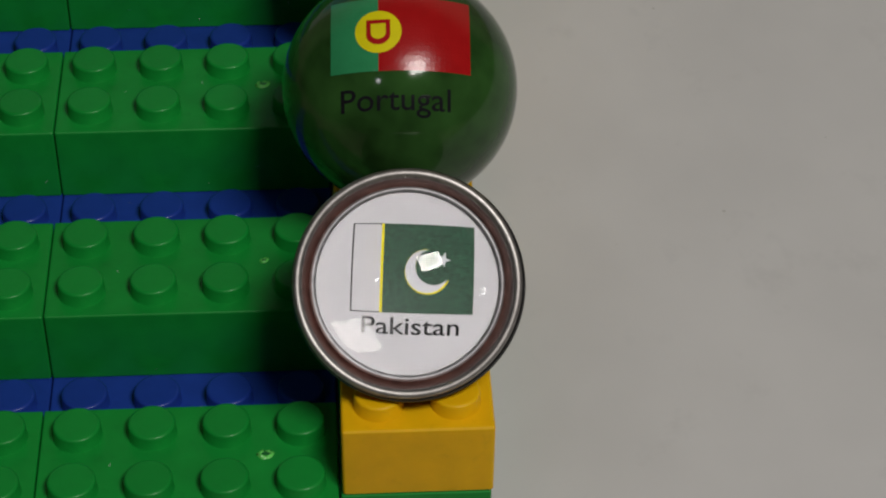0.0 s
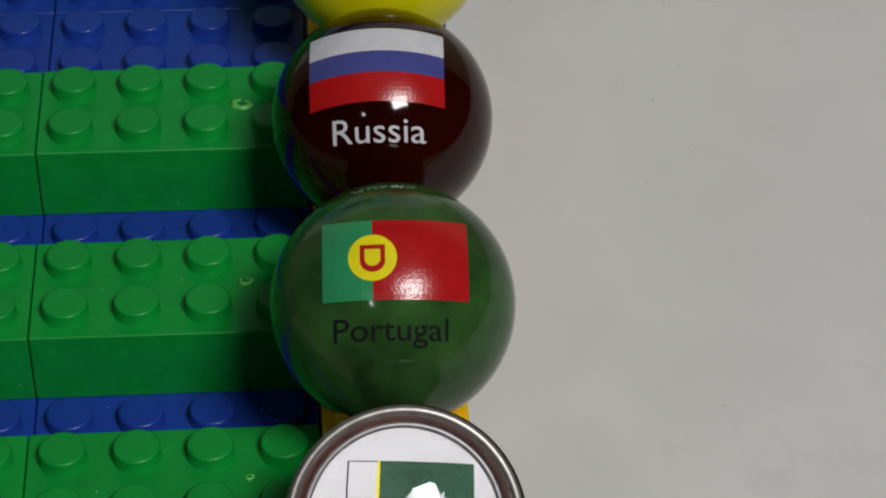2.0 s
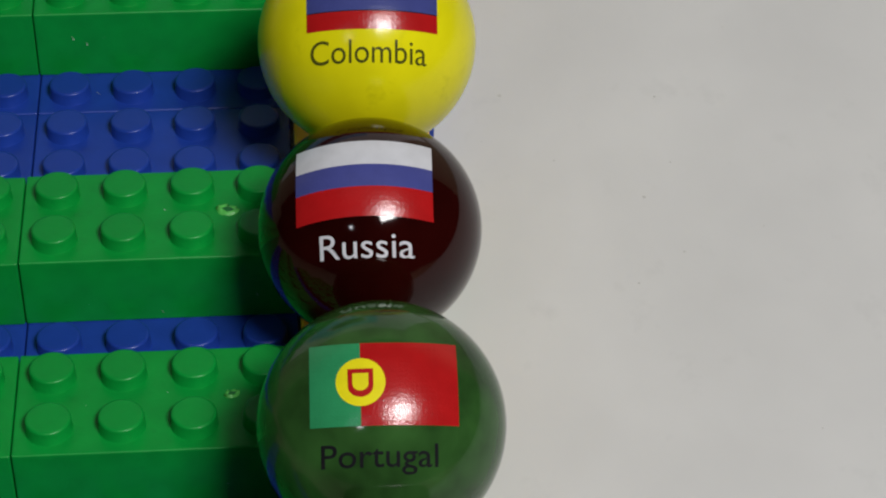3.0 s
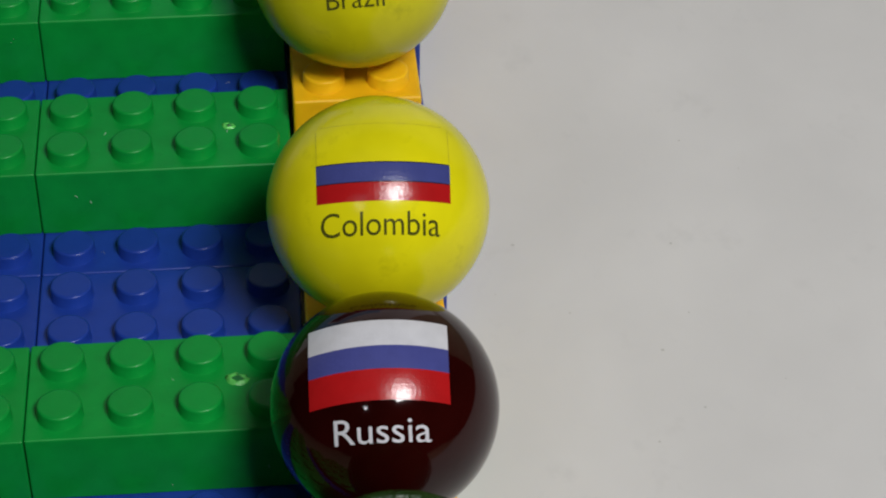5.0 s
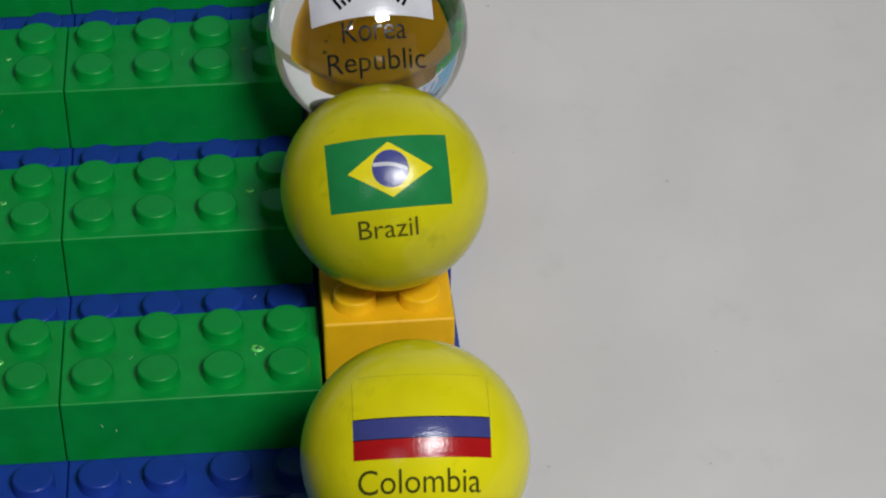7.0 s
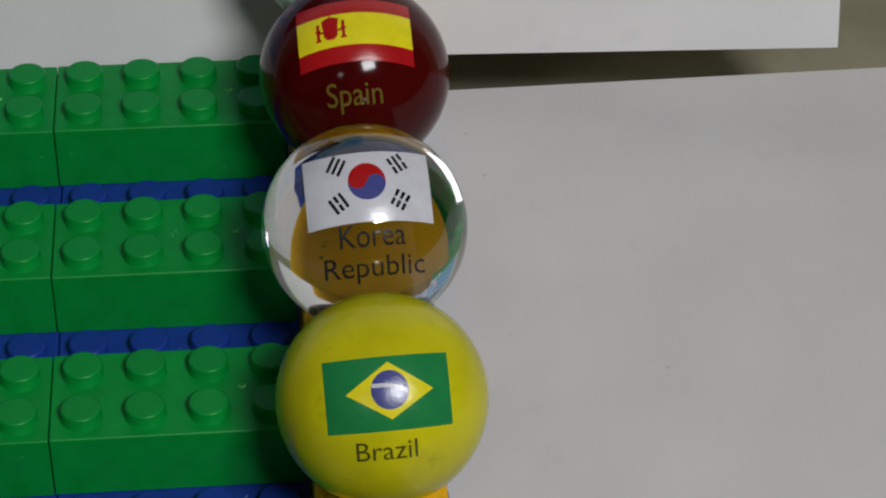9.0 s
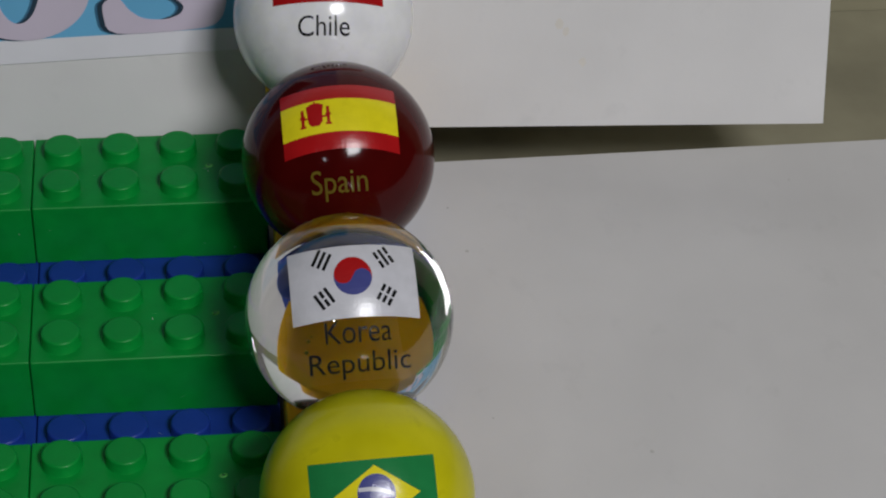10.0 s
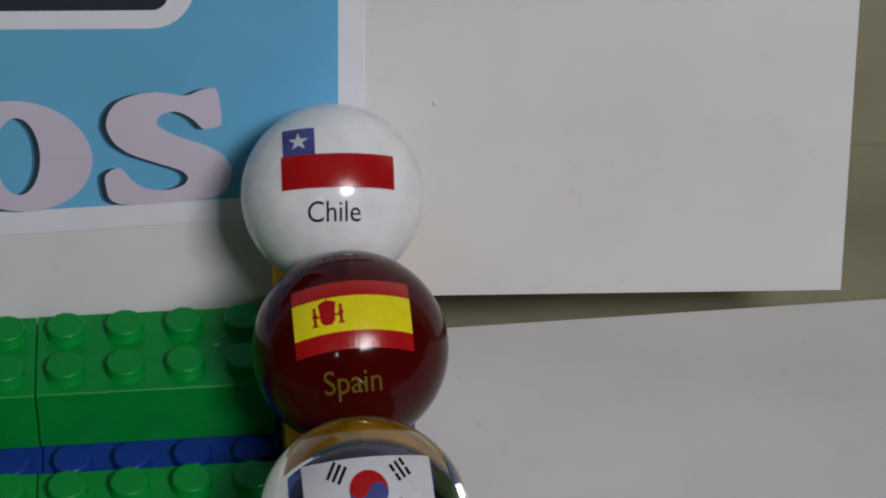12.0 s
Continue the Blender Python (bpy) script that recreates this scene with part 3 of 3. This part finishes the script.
s.words("Spain", -31.0, 25.0, -48.6, -26.0, "gold", m, 0.04)

# white marble, Chile
m, s = ball((8.3, 200.5, 64.3), 12.35, MILK_GLASS, "milk white glass marble printed Chile, close to the backboard", (-0.018, -0.654, 0.757), (0.999, 0.015, 0.036), -3.7)
canton = s.rect("flag_canton", -55.0, -21.5, 26.4, 58.0, "blue", m, 0.03, "blue corner of the printed flag")
s.shape("flag_star", [(-38.5 + (11.0 if i % 2 == 0 else 4.3) * math.sin(radians(36 * i)), 42.0 + (11.0 if i % 2 == 0 else 4.3) * math.cos(radians(36 * i))) for i in range(10)], "white", m, 0.05, "white star")
s.rect("flag_stripe", -57.0, 61.5, -10.5, 26.4, "red", m, 0.03, "red stripe of the printed flag")
nest(m, canton, "flag_star")
s.words("Chile", -30.5, 24.5, -44.8, -23.8, "black", m, 0.04)

# ---- round token in a metal cup, Pakistan ----
token = thing("flag_token", (7.58, 13.05, 20.0), "round metal cup with a glass dome over a paper flag disc", "token", "marbles in a row")
token.matrix_world = pose(MM * 7.58, MM * 13.05, MM * 20.0) @ Vector((-0.02, -0.725, 0.69)).to_track_quat("Z", "Y").to_matrix().to_4x4() @ pose(0, 0, 0, 0, 0, -2.5)
TR = 11.85
back = [(TR * math.sin(radians(a)), -9.5 * math.cos(radians(a))) for a in range(0, 91, 6)]
cup = part("cup", lathe_bm(back + [(TR + 0.2, 0.3), (TR + 0.16, 0.85), (TR - 0.1, 1.05)], 96), BLACK_RIM, token, "black lacquered back of the cup", True)
cup.location = (MM * 0.12, MM * -0.14, 0)
part("rim", lathe_bm([(TR, 0.8), (TR - 0.1, 1.2), (TR - 0.35, 1.42), (TR - 0.7, 1.4), (TR - 0.95, 1.2), (TR - 1.05, 0.85)], 96), STEEL, token, "bright rolled steel rim", True)
part("inner_band", lathe_bm([(TR - 1.05, 0.85), (TR - 1.2, 0.2), (TR - 1.45, -0.6), (TR - 1.75, -1.0)], 96), BROWN_METAL, token, "brown inner band", True)
part("inner_ring", lathe_bm([(TR - 1.75, -1.0), (TR - 1.85, -0.62), (TR - 2.1, -0.55), (TR - 2.35, -0.75), (TR - 2.45, -1.3)], 96), DULL_STEEL, token, "steel ring holding the dome", True)
DISC = TR - 2.4
part("paper_disc", lathe_bm([(0, -1.2), (DISC, -1.2)], 96), LABEL_PAPER, token, "white paper disc")
CAP = 2.7
CAP_R = (DISC * DISC + CAP * CAP) / (2 * CAP)
cap_arc = [(CAP_R * math.sin(t), CAP_R * math.cos(t) - CAP_R + CAP - 1.05) for t in (math.asin(DISC / CAP_R) * i / 14 for i in range(15))]
dome = part("dome", lathe_bm(cap_arc + [(DISC, -1.12), (0, -1.12)], 96), DOME_GLASS, token, "clear glass dome", True)
for f in dome.data.polygons:
    f.use_smooth = f.center.z > -1.06 * MM
dome.visible_shadow = False


def on_disc(name, bm, colour, h, label=""):
    for v in bm.verts:
        v.co.z = h
    for f in bm.faces:
        if f.normal.z < 0:
            f.normal_flip()
    return part(name, bm, INK[colour], token, label, smooth=None)


def poly_bm(outline):
    bm = bmesh.new()
    bm.faces.new([bm.verts.new((x, y, 0)) for x, y in outline])
    bmesh.ops.triangulate(bm, faces=bm.faces[:])
    return bm


def rect_pts(x0, x1, y0, y1):
    return [(x0, y0), (x1, y0), (x1, y1), (x0, y1)]


token_field = on_disc("flag_field", poly_bm(rect_pts(-2.5, 6.7, -2.9, 6.0)), "forest", -1.17, "dark green printed field")
for q in (rect_pts(-5.65, -5.5, -2.9, 6.0), rect_pts(-5.65, -2.6, -2.9, -2.8), rect_pts(-5.65, -2.6, 5.9, 6.0)):
    on_disc("flag_outline", poly_bm(q), "black", -1.17)
on_disc("flag_edge", poly_bm(rect_pts(-2.7, -2.45, -2.9, 6.0)), "yellow", -1.16, "yellowish print fringe")
rim_arc = [(1.9 + 2.15 * math.cos(radians(88.5 + 252.4 * i / 24)), 1.3 + 2.15 * math.sin(radians(88.5 + 252.4 * i / 24))) for i in range(25)]
bite_arc = [(2.55 + 1.8 * math.cos(radians(109.3 + 210.8 * i / 24)), 1.75 + 1.8 * math.sin(radians(109.3 + 210.8 * i / 24))) for i in range(25)]
moon = bmesh.new()
edge_a, edge_b = [moon.verts.new((x, y, 0)) for x, y in rim_arc], [moon.verts.new((x, y, 0)) for x, y in bite_arc]
for i in range(24):
    moon.faces.new((edge_a[i], edge_a[i + 1], edge_b[i + 1], edge_b[i]))
moon.normal_update()
halo = moon.copy()
for v in halo.verts:
    v.co.x, v.co.y = 2.05 + (v.co.x - 2.05) * 1.05 + 0.08, 1.4 + (v.co.y - 1.4) * 1.05 - 0.04
on_disc("flag_moon_fringe", halo, "yellow", -1.162, "yellowish print fringe of the crescent")
on_disc("flag_moon", moon, "white", -1.155, "pale crescent")
on_disc("flag_star", poly_bm([(3.45 + (0.8 if i % 2 == 0 else 0.32) * math.sin(radians(36 * i + 20)), 2.5 + (0.8 if i % 2 == 0 else 0.32) * math.cos(radians(36 * i + 20))) for i in range(10)]), "white", -1.155, "pale star")
nest(token, token_field, "flag_moon", "flag_moon_fringe", "flag_star")
on_disc("lettering", text_bm("Pakistan", -4.45, 5.35, -5.05, -3.3, 0.008), "black", -1.165, "printed word Pakistan")

# ---- specks on the ramp board, lint on the bricks ----
rnd = random.Random(11)
SPOTS = [(27.8, 110.7, 0.22), (42.7, 80.9, 0.16), (45.0, 93.8, 0.2), (28.3, 188.6, 0.25), (49.9, 154.6, 0.28), (48.0, 49.0, 0.2)]
SPOTS += [(rnd.uniform(24, 78), rnd.uniform(-5, 200), rnd.uniform(0.08, 0.18)) for _ in range(14)]
for i, (x, y, r) in enumerate(SPOTS):
    z = SHEET_EDGE_Z + (y - SHEET_EDGE_Y) * SLOPE
    bm = bmesh.new()
    bm.faces.new([bm.verts.new((p, q, z + 0.015 + (q - y) * SLOPE)) for p, q in blob(x, y, r * 1.2, r, i, 10)])
    part("speck", bm, SPECK, ramp, "small grey speck")


def lint(x, y, z, length, up, parent):
    """A tiny curl of lint, lying on a top (up) or clinging to a front face."""
    n, r = 5, 0.035
    bm = bmesh.new()
    a = rnd.uniform(0, math.pi)
    rings = []
    for i in range(n + 1):
        t = i / n - 0.5
        px, py = math.cos(a) * t * length, math.sin(a) * t * length + 0.25 * length * (t * t)
        c = Vector((x + px, y + (py if up else -0.02), z + (0.02 if up else py)))
        rings.append([bm.verts.new(c + Vector((r * math.cos(q), r * math.sin(q), r * math.sin(q * 2)))) for q in (0, 2.1, 4.2)])
    for p, q in zip(rings, rings[1:]):
        for i in range(3):
            bm.faces.new((p[i], p[(i + 1) % 3], q[(i + 1) % 3], q[i]))
    return part("lint", bm, LINT, parent, "scrap of white lint")


fluff = thing("lint_scraps", (0, 0, 0), "tiny scraps of white lint on the bricks", "lint")
fluff["kind"] = "stuff"
for k in range(8):
    for _ in range(4):
        lint(rnd.uniform(-44, -4), STEP_Y[k], STEP_Z[k] - rnd.uniform(1.5, 8.5), rnd.uniform(0.25, 0.6), False, fluff)
    for _ in range(3):
        lint(rnd.choice((-8, -16, -24, -40)) + rnd.uniform(-1, 1), STEP_Y[k] + 8 + rnd.uniform(-1, 1), STEP_Z[k], rnd.uniform(0.3, 0.7), True, fluff)
    lint(rnd.choice((-8, -16, -24)) + rnd.uniform(-0.8, 0.8), STEP_Y[k] - rnd.uniform(1, 6), STEP_Z[k] - BRICK_H, rnd.uniform(0.4, 0.9), True, fluff)
